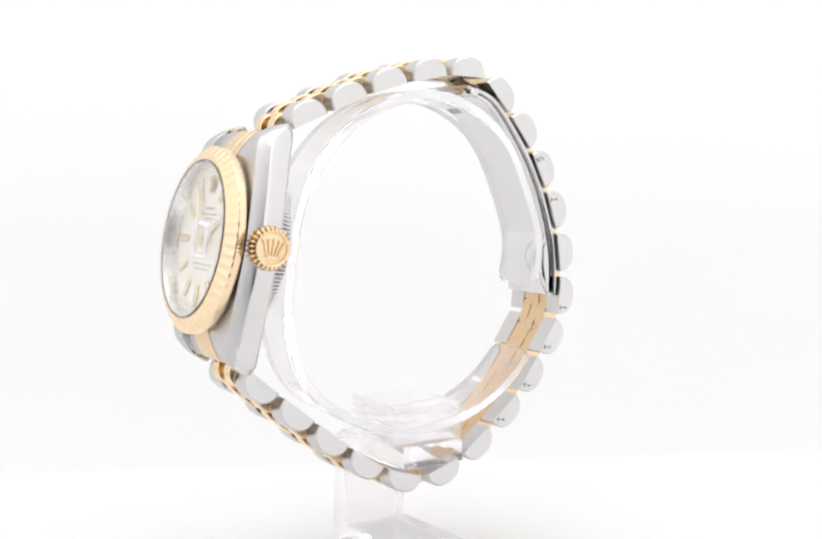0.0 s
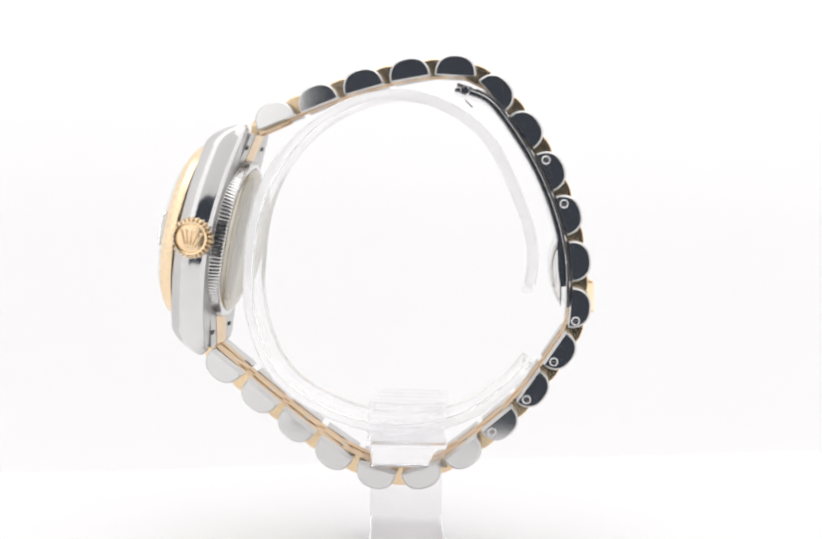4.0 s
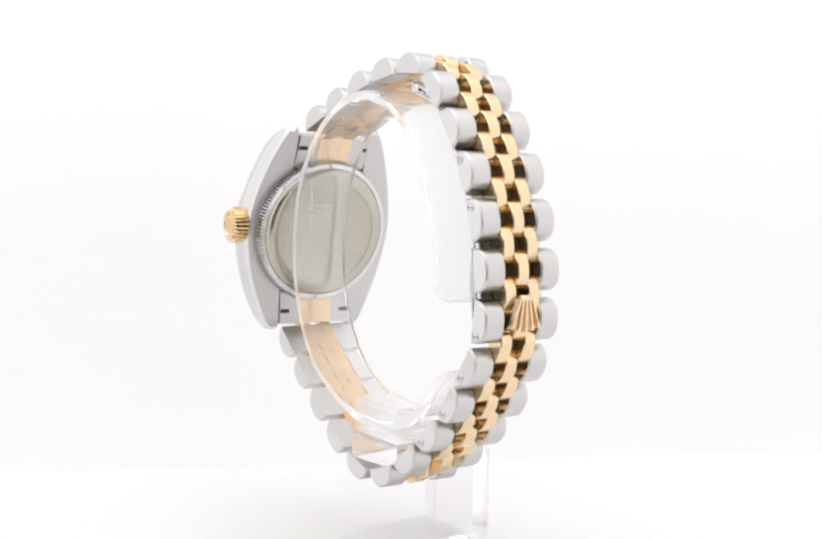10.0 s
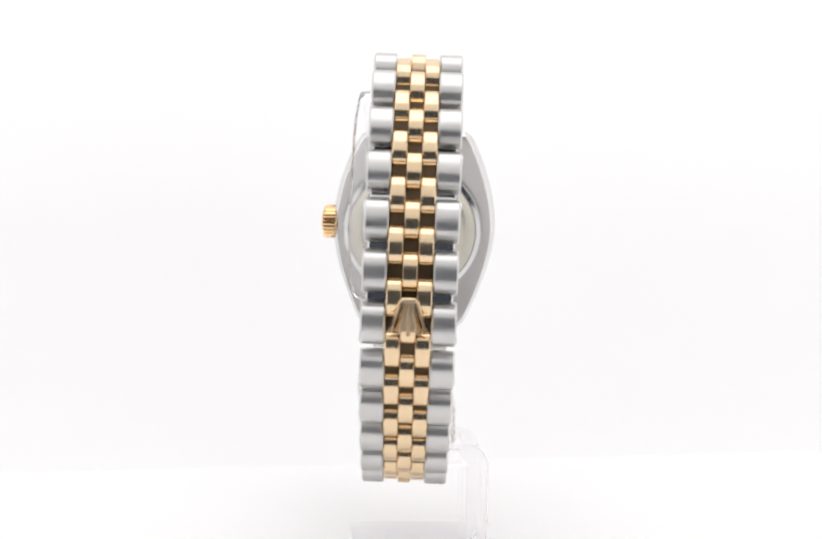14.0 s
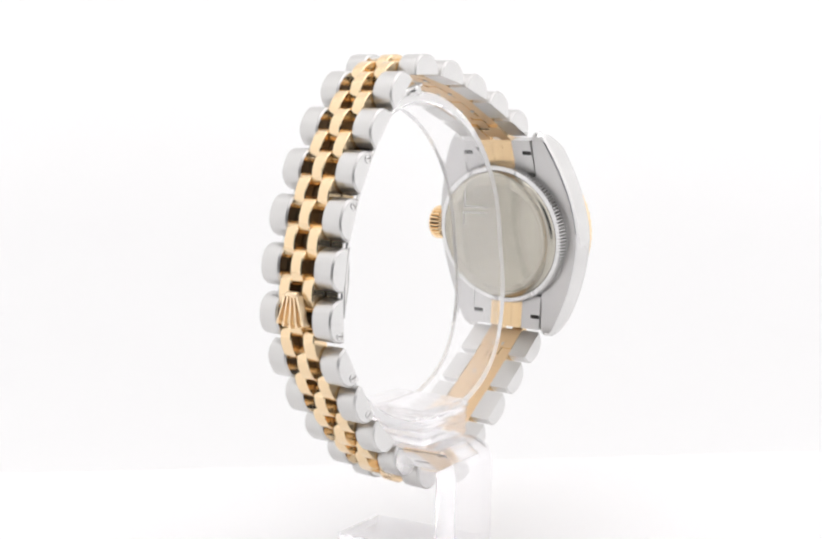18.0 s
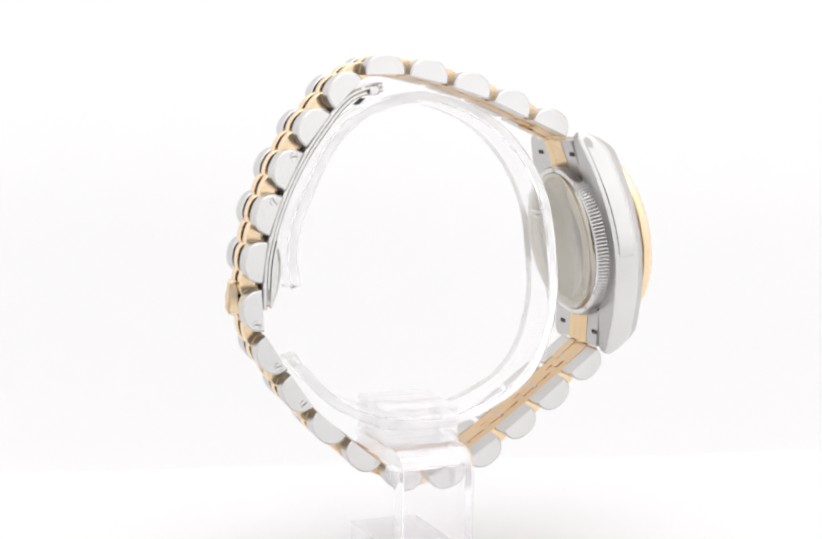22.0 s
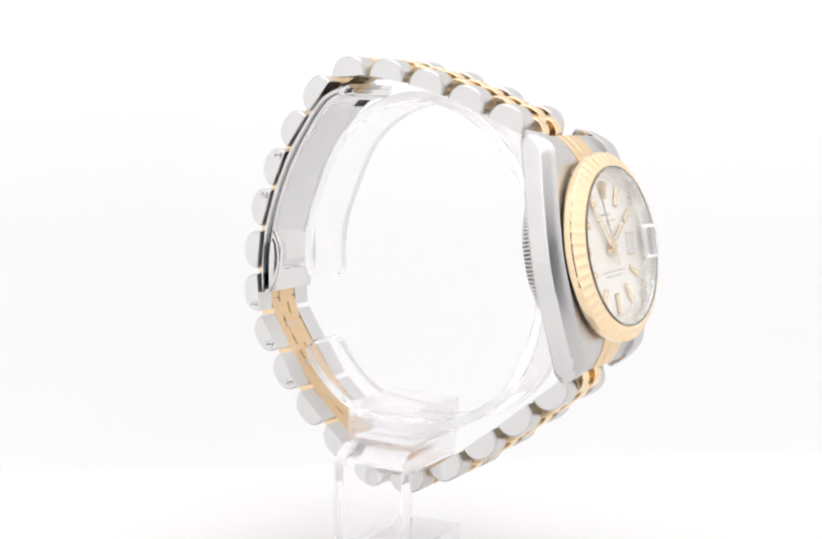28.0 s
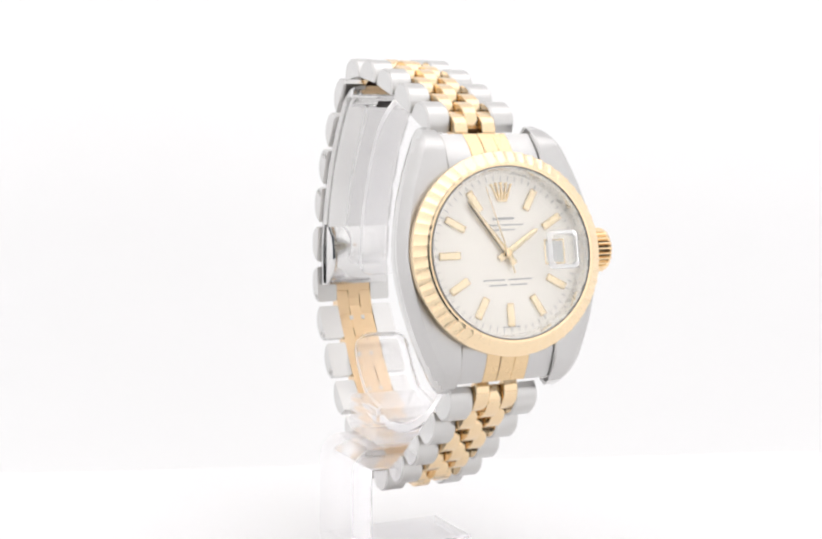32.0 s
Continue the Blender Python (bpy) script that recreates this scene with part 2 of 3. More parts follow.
SCREWS_CROWN = {7: 1.6, 8: 1.6, 10: -1.9, 11: -1.7, 12: -1.7, 13: -1.7}
SCREWS_FAR = {7: 1.9, 8: 1.9, 10: -1.9, 11: -1.7, 12: -1.7}
OUTER_W, INNER_W = 3.3, 2.02
outer_me = link_mesh("outer_link", *half_round(5.95, 2.92, OUTER_W, 0.24), BRUSHED)
outer_me.materials.append(STEEL)
for p in outer_me.polygons:
    if abs(p.normal.y) > 0.9:
        p.material_index = 1
centre_me = link_mesh("centre_link", *half_round(5.8, 2.9, INNER_W - 0.06, 0.14), GOLD)
inner_me = link_mesh("inner_link", *half_round(5.7, 2.6, INNER_W - 0.06, 0.14), GOLD)
for me in (centre_me, inner_me):
    me.materials.append(WORN_GOLD)
    for p in me.polygons:
        if p.normal.z < -0.9:
            p.material_index = 1
screw_head = joined(lathe([(0.66, 0.0), (0.64, 0.12), (0.56, 0.17), (0.48, 0.12), (0.46, 0.05)], 24, cap_last=True))
screw_me = link_mesh("screw", *screw_head, STEEL)
slot_me = link_mesh("screw_slot", *slab(0.04, 0.09, -0.08, 0.08, -0.42, 0.42, 0.015), GROOVE_STEEL)


gap_me = link_mesh("hinge_gap", *slab(-0.35, 0.35, -0.3, 0.3, -0.03, 0.3, 0.02), SATIN)


LEAN = at(0, -0.4, -16.0) @ Matrix.Rotation(radians(1.2), 4, "X") @ at(0, 0, -16.0).inverted()   # the bracelet's loop leans a little


def loop_at(a, l, z, turn=None):
    """A pose in the leaning loop of the bracelet."""
    return LEAN @ at(a, l, z, turn)


def row_pose(a, z, slope, l):
    """x along the bracelet, z outward."""
    return loop_at(a, l, z, Matrix.Rotation(-radians(slope), 4, "Y"))


# bars coloured near-black for the shade deep between the links
wide_bar_me = link_mesh("hinge_bar", *slab(-1.3, 1.3, -3.0, 3.0, 0.12, 0.95, 0.1), SHADE_GOLD)
short_bar_me = link_mesh("hinge_bar", *slab(-1.3, 1.3, -1.0, 1.0, 0.12, 0.95, 0.1), SHADE_GOLD)
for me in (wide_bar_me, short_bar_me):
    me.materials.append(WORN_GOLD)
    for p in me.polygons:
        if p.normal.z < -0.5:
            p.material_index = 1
SIDE = 1.5 * INNER_W + OUTER_W / 2
for i, (a, z, s) in enumerate(ROWS):
    for side in (1, -1):
        link = part("outer_link", outer_me, watch, row_pose(a, z, s, side * SIDE))
        off = (SCREWS_CROWN if side > 0 else SCREWS_FAR).get(i)
        if off is not None:
            m = Matrix.Translation((off * MM, side * OUTER_W / 2 * MM, 0.85 * MM)) @ Matrix.Rotation(side * math.pi / 2, 4, "Z") @ Matrix.Rotation(radians(random.uniform(-60, 60)), 4, "X")
            part("screw", screw_me, link, m, "small slotted steel screw")
            part("screw_slot", slot_me, link, m)
    middle = part("centre_link", centre_me, watch, row_pose(a, z, s, 0), "polished yellow gold link")
    part("hinge_bar", wide_bar_me, middle, None, "gold hinge between the links, gap shade painted into its colour")
    for y in (-1.0, 1.0):
        part("hinge_gap", gap_me, middle, Matrix.Translation((0.6 * MM, y * MM, 0)))
extra = [(22.3, 0.3, -24.0)] + ROWS + [(28.6, -31.0, 222.0)]
for (a, z, s), (a2, z2, s2) in zip(extra[:-1], extra[1:]):
    if s2 - s > 20:
        pull = 0.55
    else:
        pull = 0.15
    ang = radians((s + s2) / 2)
    n = Vector((-math.sin(ang), math.cos(ang)))
    part("hinge_bar", short_bar_me, watch, row_pose((a + a2) / 2 + n.x * pull, (z + z2) / 2 + n.y * pull, (s + s2) / 2, 0), "gold hinge between the links, gap shade painted into its colour")
    for side in (1, -1):
        part("inner_link", inner_me, watch, row_pose((a + a2) / 2 + n.x * pull, (z + z2) / 2 + n.y * pull, (s + s2) / 2, side * INNER_W), "polished yellow gold link")

# folding clasp inside the back of the bracelet
def inside(gap):
    """A line along the back rows of the bracelet, so far inside their flat faces."""
    pts = [(-7.0 + 0.5 * gap, 8.9 - gap)]
    for a, z, slope in ROWS[5:11]:
        q = radians(slope)
        pts.append((a + math.sin(q) * gap, z - math.cos(q) * gap))
    return smooth_path(pts, 6)


part("clasp_blade", link_mesh("clasp_blade", *ribbon(inside(0.15), -5.75, 5.75, 0.6, 0.16), STEEL), watch, loop_at(0, 0, 0), "polished steel clasp blade")
part("clasp_blade", link_mesh("clasp_cover", *ribbon(inside(0.78)[:-3], -5.0, 5.0, 0.7, 0.2), STEEL), watch, loop_at(0, 0, 0), "polished steel clasp blade")
lever_line = inside(1.4)[27:]


def lever_outline(full):
    """The lever's lens-shaped outline in the a-z plane; full: share of its thickness."""
    inner_side = []
    for k, (a, z) in enumerate(lever_line):
        f = k / (len(lever_line) - 1)
        inner_side.append((a + full * (1.5 * math.sin(math.pi * f ** 0.9) + 0.1), z))
    return lever_line + inner_side[::-1]


lever = rings([[(a, y, z) for a, z in lever_outline(full)] for y, full in ((-5.3, 0.3), (-5.0, 0.72), (-4.5, 0.95), (-3.8, 1.0), (3.8, 1.0), (4.5, 0.95), (5.0, 0.72), (5.3, 0.3))])
part("clasp_lever", link_mesh("clasp_lever", *lever, STEEL), watch, loop_at(0, 0, 0), "curved polished steel flip lever of the clasp")
part("clasp_slot", link_mesh("clasp_slot", *slab(-0.7, 0.7, -1.4, 1.4, -0.05, 0.05, 0.01), DARK), watch, loop_at(-8.55, 0, 6.0, Matrix.Rotation(-radians(42), 4, "Y")), "dark slot in the clasp blade")
pin = lathe([(0.0, -6.0), (0.55, -6.0), (0.75, -5.8), (0.75, 5.8), (0.55, 6.0), (0.0, 6.0)], 20)
part("clasp_pin", link_mesh("clasp_pin", *pin, STEEL), watch, loop_at(-8.0, 0, 7.6, Matrix.Rotation(math.pi / 2, 4, "Z")))


def emblem(height, width, thick, prongs=5):
    """A plain fan of rounded bars on a short foot, in the y-z plane, facing x."""
    pieces = [slab(0, thick, -width * 0.26, width * 0.26, 0, height * 0.16, thick * 0.2)]
    for k in range(prongs):
        f = (k - (prongs - 1) / 2) / ((prongs - 1) / 2)
        ang = f * 0.52
        w = width * 0.075
        rows = []
        for t, q in ((0.1, 1.15), (0.5, 1.0), (0.85, 0.7), (0.9, 1.3), (0.97, 1.3), (1.0, 0.6)):
            length = height * t * (1 - 0.08 * abs(f))
            y, z = f * width * 0.2 + math.sin(ang) * length * width / height * 0.75, length * math.cos(ang * 0.4)
            rows.append([(0, y - w * q, z), (thick, y - w * q * 0.4, z), (thick, y + w * q * 0.4, z), (0, y + w * q, z)])
        pieces.append(rings(rows))
    return joined(*pieces)


plate_rows = [[(0, -w, z), (0.45, -w * 0.8, z), (0.45, w * 0.8, z), (0, w, z)] for z, w in ((0.0, 0.5), (0.25, 0.85), (0.8, 0.9), (1.4, 0.85), (3.2, 1.45), (4.3, 1.85), (4.45, 1.6))]
clasp_emblem = link_mesh("clasp_emblem", *joined(rings(plate_rows), emblem(5.0, 4.2, 0.95)), EMBLEM_GOLD)
part("clasp_emblem", clasp_emblem, watch, loop_at(-26.75, 0, -20.0, Matrix.Rotation(math.pi, 4, "Z") @ Matrix.Rotation(math.pi, 4, "X") @ Matrix.Rotation(radians(1), 4, "Y")), "raised yellow gold emblem on the clasp")

# watch head: x out of the dial, y towards the crown, z towards twelve
TILT = 10.3
HEAD = at(27.8, -0.3, -14.65, Matrix.Rotation(-radians(1.1), 4, "Z") @ Matrix.Rotation(-radians(TILT), 4, "Y") @ Matrix.Rotation(radians(1.4), 4, "X"))


FACE = HEAD @ Matrix.Diagonal((1, 1.032, 1.032, 1))


def flank(side):
    """One side of the case with its two lugs: a rounded barrel, bevelled in front and behind."""
    rows = []
    steps = 56
    for i in range(steps + 1):
        v = -17.2 + 34.5 * i / steps
        q = abs(v) / 17.2
        outer = 14.2 - 5.1 * q ** 1.75
        inner = max(6.55, math.sqrt(max(0.0, 11.0 ** 2 - v * v)))
        front = 4.55 - 0.8 * (q / 0.8) ** 2 - 3.0 * (max(0.0, q - 0.8) / 0.2) ** 1.6
        rear = -0.2 - 1.6 * q ** 2
        end = (0.7, 0.2, 0.05)[min(i, steps - i)] if min(i, steps - i) < 3 else 0.0
        front, rear, outer, inner = front - end, rear + end * 1.1, outer - end, inner + end * 0.5
        d = front - rear
        w = outer - inner
        c, e = min(0.55, w * 0.42, d * 0.2), min(1.2, w * 0.35)
        ring = [(rear, inner + 0.15), (rear, outer - c - 0.45), (rear + 0.05, outer - c - 0.35), (rear + 0.85 * c, outer - 0.46), (rear + c, outer - 0.42),
                (rear + c + 0.04 * d, outer - 0.38), (rear + 0.29 * d, outer - 0.25), (rear + 0.4 * d, outer - 0.11), (rear + 0.52 * d, outer - 0.02), (rear + 0.64 * d, outer), (rear + 0.69 * d, outer - 0.05), (rear + 0.74 * d, outer - 0.16 * e),
                (rear + 0.86 * d, outer - 0.48 * e), (rear + 0.95 * d, outer - 0.76 * e), (front, outer - e), (front, inner + 0.15), (front - 0.15, inner), (rear + 0.15, inner)]
        rows.append([(h, side * l, v) for h, l in ring])
    return rings(rows)


body = lathe([(10.4, -0.6), (11.3, -0.6), (11.6, -0.4), (12.0, 0.4), (12.0, 4.5), (11.8, 4.65), (10.4, 4.65)], 96, loop=True)
case_me = link_mesh("case", *joined(flank(1), flank(-1), body), STEEL, 24)
case_me.materials.append(SATIN)
for p in case_me.polygons:
    if p.normal.x < -0.85 or p.normal.x > 0.45:
        p.material_index = 1
case = part("case", case_me, watch, HEAD, "polished steel case with four lugs")

FLUTES = 56


def flute(k, a, j):
    d = {4: 0.25, 5: 0.7, 6: 1.0, 7: 1.0, 8: 0.5}.get(k, 0.0) * (0.10, -0.02, -0.07, -0.02)[j % 4]
    return d * 0.5, d


bezel = lathe([(10.6, 4.7), (12.35, 4.7), (12.6, 4.82), (12.65, 5.0), (12.65, 5.75), (12.58, 5.9), (12.4, 6.05), (11.4, 6.8), (11.2, 6.95), (10.95, 7.05), (10.65, 7.0), (10.5, 6.2)], FLUTES * 4, ripple=flute, loop=True)
part("bezel", link_mesh("bezel", *bezel, BEZEL_GOLD, 14), watch, FACE, "fluted yellow gold bezel")
rehaut = lathe([(10.62, 6.98), (10.4, 7.0), (10.3, 6.85), (9.95, 5.05), (9.95, 4.9), (10.6, 4.9)], 96, loop=True)
part("inner_ring", link_mesh("inner_ring", *rehaut, RING_SILVER), watch, FACE, "polished steel ring round the dial")
dial = part("dial", link_mesh("dial", *lathe([(10.2, 4.4), (10.2, 5.0), (0.0, 5.02)], 96, cap_first=True), DIAL), watch, FACE, "silver sunburst dial with gold hour markers")
glass = lathe([(0.0, 7.0), (10.35, 7.02), (10.38, 7.1), (10.2, 7.45), (9.9, 7.66), (9.4, 7.75), (5.0, 7.84), (0.0, 7.86)], 96)
crystal = part("crystal", link_mesh("crystal", *glass, SAPPHIRE, 24), watch, FACE, "clear domed crystal")
crystal.visible_shadow = False
gasket = lathe([(10.5, 6.9), (10.49, 7.12), (10.53, 7.16), (10.6, 7.16), (10.64, 7.1), (10.64, 6.9)], 96, loop=True)
part("crystal_gasket", link_mesh("crystal_gasket", *gasket, GROOVE_STEEL), watch, FACE, "thin dark ring between crystal and bezel")
lens = slab(-2.35, 2.35, -2.1, 2.1, 0.0, 0.8, 0.45)
lens_me = link_mesh("date_lens", *lens, SAPPHIRE)
lens_me.materials.append(LENS_RIM)
for p in lens_me.polygons:
    if abs(p.normal.z) < 0.95:
        p.material_index = 1
date_lens = part("date_lens", lens_me, crystal, Matrix.Translation((7.78 * MM, 6.35 * MM, 0)) @ Matrix.Rotation(math.pi / 2, 4, "Y"), "raised date magnifier")
date_lens.visible_shadow = False

# dial furniture
marker_me = link_mesh("hour_marker", *slab(0, 0.3, -0.48, 0.48, -1.42, 1.42, 0.14), MARKER_GOLD)
for h in range(1, 12):
    if h != 3:
        a = radians(30 * h)
        part("hour_marker", marker_me, dial, Matrix.Rotation(-a, 4, "X") @ Matrix.Translation((5.02 * MM, 0, 7.55 * MM)))
tick_me = link_mesh("minute_tick", *slab(0, 0.02, -0.05, 0.05, -0.28, 0.28, 0.006), INK)
for k in range(60):
    part("minute_tick", tick_me, dial, Matrix.Rotation(-radians(6 * k), 4, "X") @ Matrix.Translation((5.02 * MM, 0, 9.35 * MM)))
part("dial_emblem", link_mesh("dial_emblem", *emblem(2.5, 2.5, 0.25), MARKER_GOLD), dial, Matrix.Translation((5.02 * MM, 0, 6.4 * MM)), "applied yellow gold emblem")
part("date_frame", link_mesh("date_frame", *slab(0, 0.05, -1.42, 1.42, -1.57, 1.57, 0.02), MARKER_GOLD), dial, Matrix.Translation((5.02 * MM, 6.75 * MM, 0)), "thin frame of the date window")
part("date_window", link_mesh("date_window", *joined(slab(0, 0.08, -1.2, 1.2, -1.35, 1.35, 0.03)), WHITE), dial, Matrix.Translation((5.02 * MM, 6.75 * MM, 0)), "white date window")


def print_bars(words, height, z):
    """A line of print as plain bars, one for each word."""
    gap = 0.45
    x = -(sum(words) + gap * (len(words) - 1)) / 2
    for w in words:
        part("print_bar", link_mesh("print_bar", *slab(0, 0.015, x, x + w, z - height / 2, z + height / 2, 0.004), INK), dial, Matrix.Translation((5.021 * MM, 0, 0)))
        x += w + gap


print_bars([2.9], 0.3, 4.35)
print_bars([2.0, 3.0], 0.16, 3.55)
print_bars([3.0], 0.16, 2.95)
print_bars([2.9, 3.3], 0.16, -3.2)
print_bars([2.4, 2.3], 0.16, -3.85)
print_bars([1.0, 1.0], 0.12, -9.0)


def pointer(length, tail, w0, w1, x):
    rows = []
    for z, w in ((-tail, w0 * 0.9), (-tail + 0.05, w0), (0, w0), (length * 0.92, w1), (length, w1 * 0.2)):
        rows.append([(x, -w, z), (x + 0.12, -w * 0.2, z), (x + 0.12, w * 0.2, z), (x, w, z)])
    return rings(rows)


for nm, length, tail, w0, w1, x, ang in (("hour_hand", 5.3, 1.3, 0.42, 0.30, 5.35, 57.0), ("minute_hand", 8.2, 1.6, 0.40, 0.26, 5.55, 324.0), ("second_hand", 8.6, 2.6, 0.12, 0.06, 5.75, 344.0)):
    part(nm, link_mesh(nm, *pointer(length, tail, w0, w1, x), MARKER_GOLD), watch, FACE @ Matrix.Rotation(-radians(ang), 4, "X"), "slim yellow gold pointer")
part("pointer_hub", link_mesh("pointer_hub", *lathe([(0.55, 5.1), (0.55, 5.85), (0.35, 5.98)], 24, cap_first=True, cap_last=True), GOLD), watch, FACE)

# winding crown
def notched(name, profile, teeth, deep, rows, material, groove, **extra):
    """A turned piece with square grooves cut round the given rows of its profile."""
    def cut(k, a, j):
        return (-deep if j % 4 > 1 else 0.0, 0) if k in rows else (0, 0)
    me = link_mesh(name, *lathe(profile, teeth * 4, ripple=cut, **extra), material, 20)
    # groove floors get a darker metal, their shade painted into the colour
    me.materials.append(groove)
    low, high = min(profile[k][0] for k in rows) - deep, [profile[k] for k in rows]
    for p in me.polygons:
        pts = [me.vertices[i].co for i in p.vertices]
        if len(pts) == 4 and all(any(abs(math.hypot(q.y, q.z) / MM - (r - deep)) < 0.02 and abs(q.x / MM - x) < 0.02 for r, x in high) for q in pts):
            p.material_index = 1
    return me


crown_me = notched("crown", [(1.5, -0.9), (2.4, 0.0), (2.95, 0.35), (2.95, 2.05), (2.7, 2.42), (2.35, 2.56), (2.05, 2.5), (1.95, 2.3), (1.2, 2.4), (0.3, 2.46)], 26, 0.4, (2, 3, 4), GOLD, SHADE_GOLD, cap_first=True, cap_last=True)
CROWN_POSE = HEAD @ Matrix.Translation((1.95 * MM, 13.3 * MM, 0.2 * MM)) @ Matrix.Rotation(math.pi / 2, 4, "Z")
crown = part("crown", crown_me, watch, CROWN_POSE, "knurled yellow gold winding crown")
part("crown_emblem", link_mesh("crown_emblem", *emblem(2.6, 2.9, 0.45), EMBLEM_GOLD), crown, Matrix.Translation((2.32 * MM, 0, -1.3 * MM)), "raised gold emblem")

# case back
coin_me = notched("coin_edge_ring", [(10.9, -0.5), (11.9, -0.5), (12.25, -1.0), (11.95, -2.35), (11.7, -2.6), (11.0, -2.65)], 136, 0.4, (2, 3), STEEL, GROOVE_STEEL)
case_back = part("case_back", link_mesh("case_back", *joined(lathe([(11.0, -0.5), (11.0, -2.4), (10.9, -2.75), (10.65, -3.05), (10.15, -3.3), (9.5, -3.45), (8.8, -3.5), (8.65, -3.42), (0.0, -3.5)], 96)), BACK_STEEL), watch, HEAD @ Matrix.Translation((0.45 * MM, 0.2 * MM, 0)), "polished steel case back")
part("coin_edge_ring", coin_me, case_back, None, "finely notched steel ring")


def end_piece(y0, y1, lift, sign, under=0.0):
    """A filler between the lugs, from the bezel out to the first link."""
    rows = []
    for t in [k / 10 for k in range(11)]:
        v = 10.6 + 5.5 * t
        top = 3.75 - 3.5 * max(0.0, t - 0.15) ** 1.7 + lift
        bot = -0.7 - 1.2 * t - under
        rows.append([(bot, y0, sign * v), (bot, y1, sign * v), (top - 0.12, y1, sign * v), (top, y1 - 0.12, sign * v), (top, y0 + 0.12, sign * v), (top - 0.12, y0, sign * v)])
    return rings(rows)


for sign in (1, -1):
    end = part("end_link", link_mesh("end_link", *end_piece(-6.5, 6.5, 0, sign), SATIN), watch, HEAD, "steel end link between the lugs")
    for y in (-INNER_W, 0, INNER_W):
        part("end_link_inlay", link_mesh("end_link_inlay", *end_piece(y - INNER_W / 2 + 0.03, y + INNER_W / 2 - 0.03, 0.28 if y == 0 else 0.2, sign, 0.06), INLAY_GOLD), end, None, "yellow gold inlay")
    for y in (-1, 1):
        part("spring_bar_slot", link_mesh("spring_bar_slot", *slab(-1.56, -1.2, y * 5.6 - 0.85, y * 5.6 + 0.85, sign * 14.0 - 0.35, sign * 14.0 + 0.35, 0.1), DARK), end)


# ---- the stand ----
stand = new("watch_stand")
stand.location = (0, 0, 0)
tagged(stand, "clear acrylic display stand with an open wrist ring", "stand")


def on_stand(a, l, z):
    return Matrix.Translation((a * MM, l * MM, (z + UP) * MM))


A0, A1 = -5.5, 5.5
POST_L, POST_T = -11.9, 3.3
# one bent strip: base, post and shelf, as a path in the l-z plane
SHELF_TOP = -44.6


def arc(cy, cz, r, a0, a1, n=7):
    return [(cy + r * math.cos(radians(a0 + (a1 - a0) * k / n)), cz + r * math.sin(radians(a0 + (a1 - a0) * k / n))) for k in range(n + 1)]


R = 3.4
outer = [(8.4, FLOOR + 0.1)] + arc(POST_L + R, FLOOR + 0.1 + R, R, 270, 180) + arc(POST_L + R, SHELF_TOP - R, R, 180, 90) + [(6.5, SHELF_TOP)]
strip = ribbon(outer, A0, A1, -POST_T, -0.25)
strip = ([(y, x, z) for x, y, z in strip[0]], strip[1])
part("bent_strip", link_mesh("bent_strip", *strip, ACRYLIC), stand, on_stand(-0.2, 0, 0) @ Matrix.Rotation(radians(5), 4, "Z"), "clear bent acrylic base, post and shelf")
CUFF_L0, CUFF_L1 = -4.6, 4.6
ring_pts = [(-140, 25.2), (-115, 26.6), (-90, 27.2), (-65, 27.4), (-45, 27.4), (-20, 25.0), (0, 23.3), (30, 23.2), (60, 23.6), (90, 23.7), (120, 22.0), (150, 19.5), (180, 19.7), (197, 19.8)]
polar = smooth_path(ring_pts, 7)
cuff_path = [(0.5 + r * math.cos(radians(a)), -16.0 + r * math.sin(radians(a))) for a, r in polar]


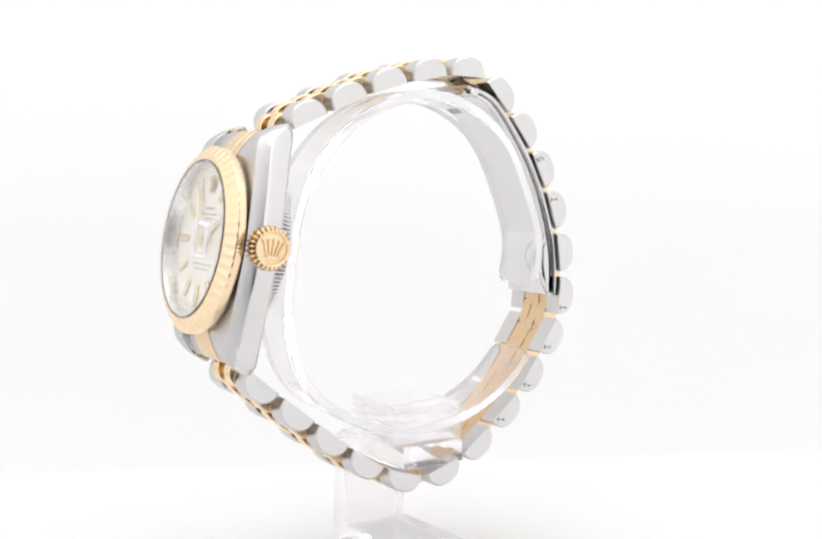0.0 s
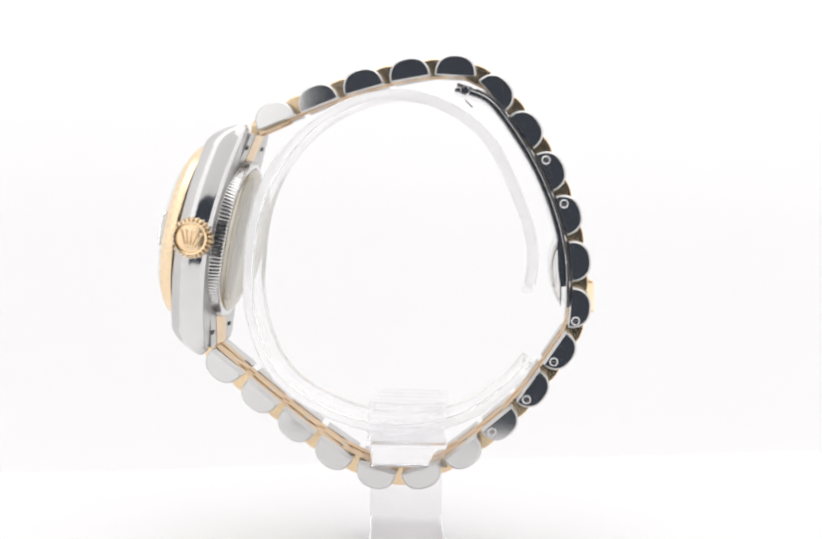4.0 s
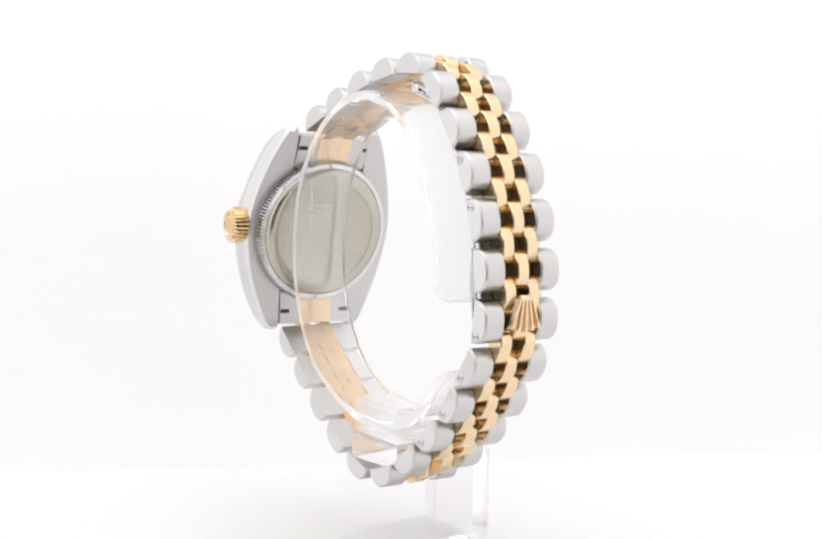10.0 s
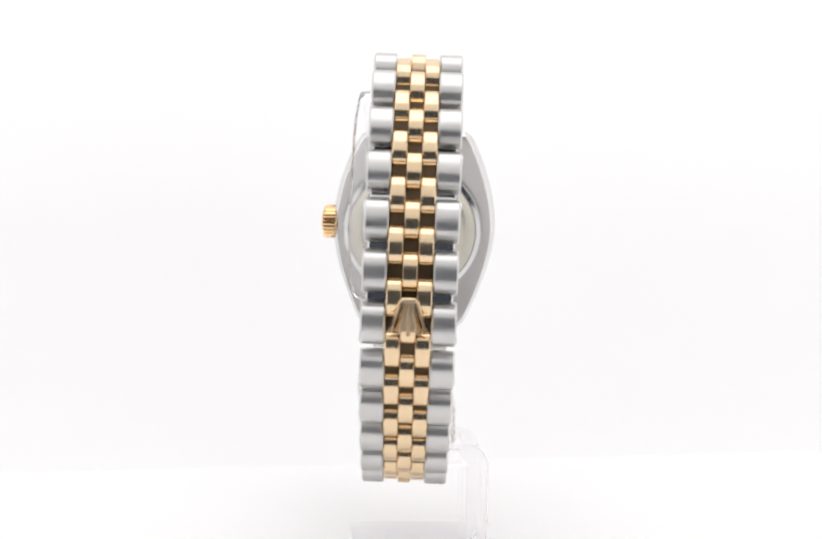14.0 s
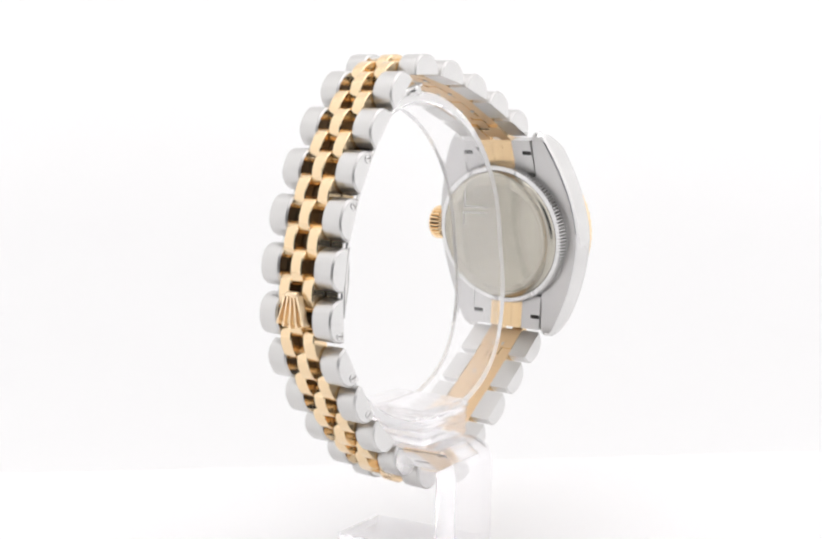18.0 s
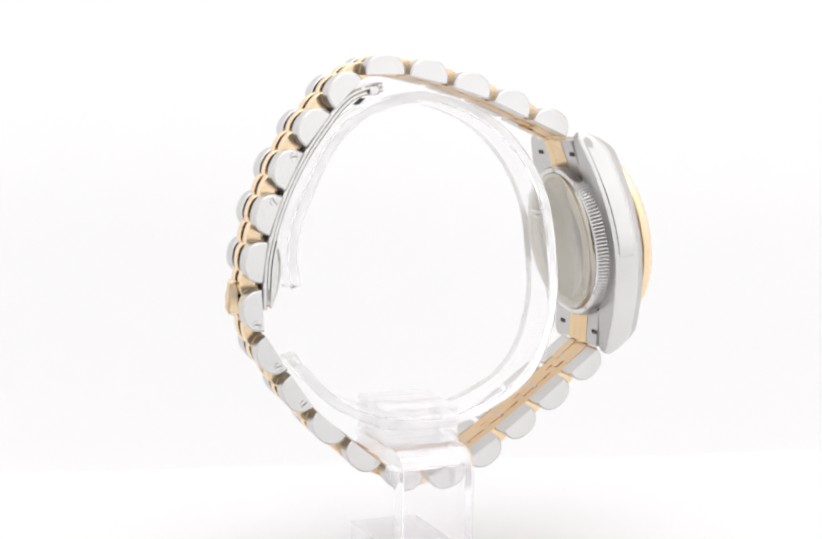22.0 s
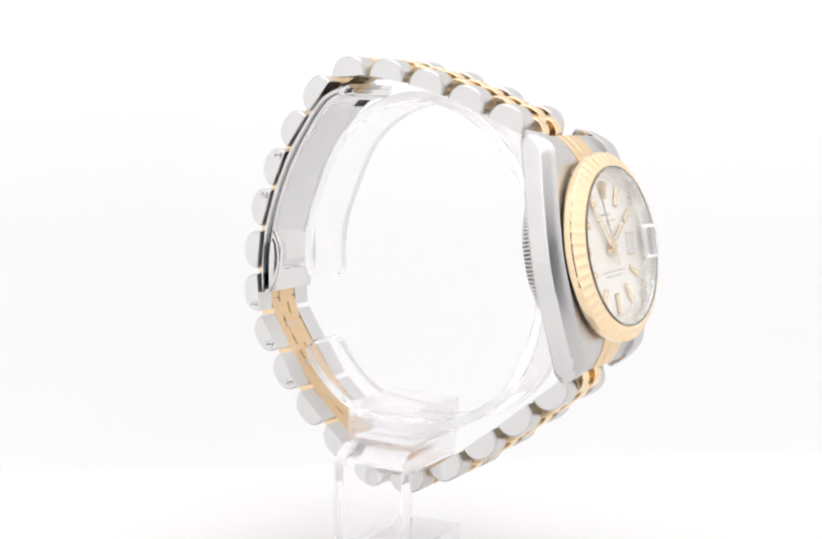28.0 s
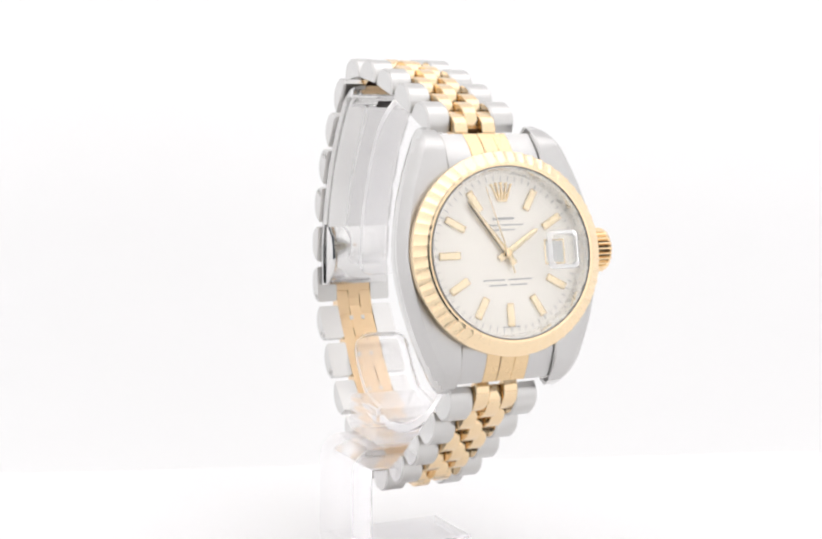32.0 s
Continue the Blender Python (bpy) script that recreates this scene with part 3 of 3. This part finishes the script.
def rounded_band(path, y0, y1, thick, b, corner):
    """A ribbon whose two ends have rounded corners."""
    def ease(pts):
        (xa, za), (xb, zb) = pts[0], pts[1]
        return [(xa + (xb - xa) * f, za + (zb - za) * f) for f in (0.0, 0.03, 0.1, 0.22, 0.4, 0.65)]
    way = ease(path) + path[1:-1] + ease(path[::-1])[::-1]
    v, f = ribbon(way, y0, y1, thick, b)
    n = len(way)
    run = [0.0]
    for (xa, za), (xb, zb) in zip(way[:-1], way[1:]):
        run.append(run[-1] + math.hypot(xb - xa, zb - za))
    mid = (y0 + y1) / 2
    for i in range(n):
        e = min(run[i], run[-1] - run[i])
        if e < corner:
            k = 1 - (corner - math.sqrt(corner ** 2 - (corner - e) ** 2)) / ((y1 - y0) / 2)
            for q in range(i * 8, i * 8 + 8):
                v[q] = (v[q][0], mid + (v[q][1] - mid) * k, v[q][2])
    # the lower half leans away from the crown
    return [(x, y + 0.075 * min(0.0, z + 16.0), z) for x, y, z in v], f


ring_me = link_mesh("wrist_ring", *rounded_band(cuff_path, CUFF_L0, CUFF_L1, 1.6, 0.25, 2.3), RING_CLEAR)
ring_me.materials.append(CUT_EDGE)
for p in ring_me.polygons:
    if abs(p.normal.y) > 0.9:
        p.material_index = 1
for k in (-1, -2):
    ring_me.polygons[k].material_index = 1
part("wrist_ring", ring_me, stand, on_stand(0, 3.15, 0) @ Matrix.Rotation(radians(-1.4), 4, "Z"), "clear open acrylic ring with whitish cut edges")
for k, (y0, y1, z0, z1) in enumerate(((0.0, 4.6, -10.42, -10.24), (4.42, 4.6, -10.24, -7.4), (0.8, 4.8, -11.38, -11.2), (4.62, 4.8, -13.4, -11.38))):
    part("moulded_mark", link_mesh("moulded_mark", *slab(22.15, 22.28, y0, y1, z0, z1, 0.03), FROST), stand, on_stand(0, 0, 0), "faint frosted line moulded into the ring")
block_rows = []
for k in range(5):
    z = -44.3 + 1.1 * k
    for dz, q in ((0.0, 0.25), (0.2, 0.0), (0.85, 0.0), (1.05, 0.25)):
        block_rows.append([(A0 - 0.3 + q, -7.2 + q, z + dz), (A1 + 0.3 - q, -7.2 + q, z + dz), (A1 + 0.3 - q, 6.0 - q, z + dz), (A0 - 0.3 + q, 6.0 - q, z + dz)])
part("mount_block", link_mesh("mount_block", *rings(block_rows), BLOCK_CLEAR), stand, on_stand(-0.2, 0, 0), "clear ribbed acrylic block under the ring")
for piece in stand.children:
    piece.visible_shadow = False


# ---- movement: the turntable carries stand and watch round ----
def motions():
    rows_w, rows_s = [], []
    for k in range(33):
        turn = Matrix.Rotation(radians(TURN_START + TURN_RATE * k), 4, "Z")
        rows_w.append((float(k), Matrix.Translation(BASE) @ turn))
        rows_s.append((float(k), turn))
    walk(watch, rows_w)
    walk(stand, rows_s)


motions()
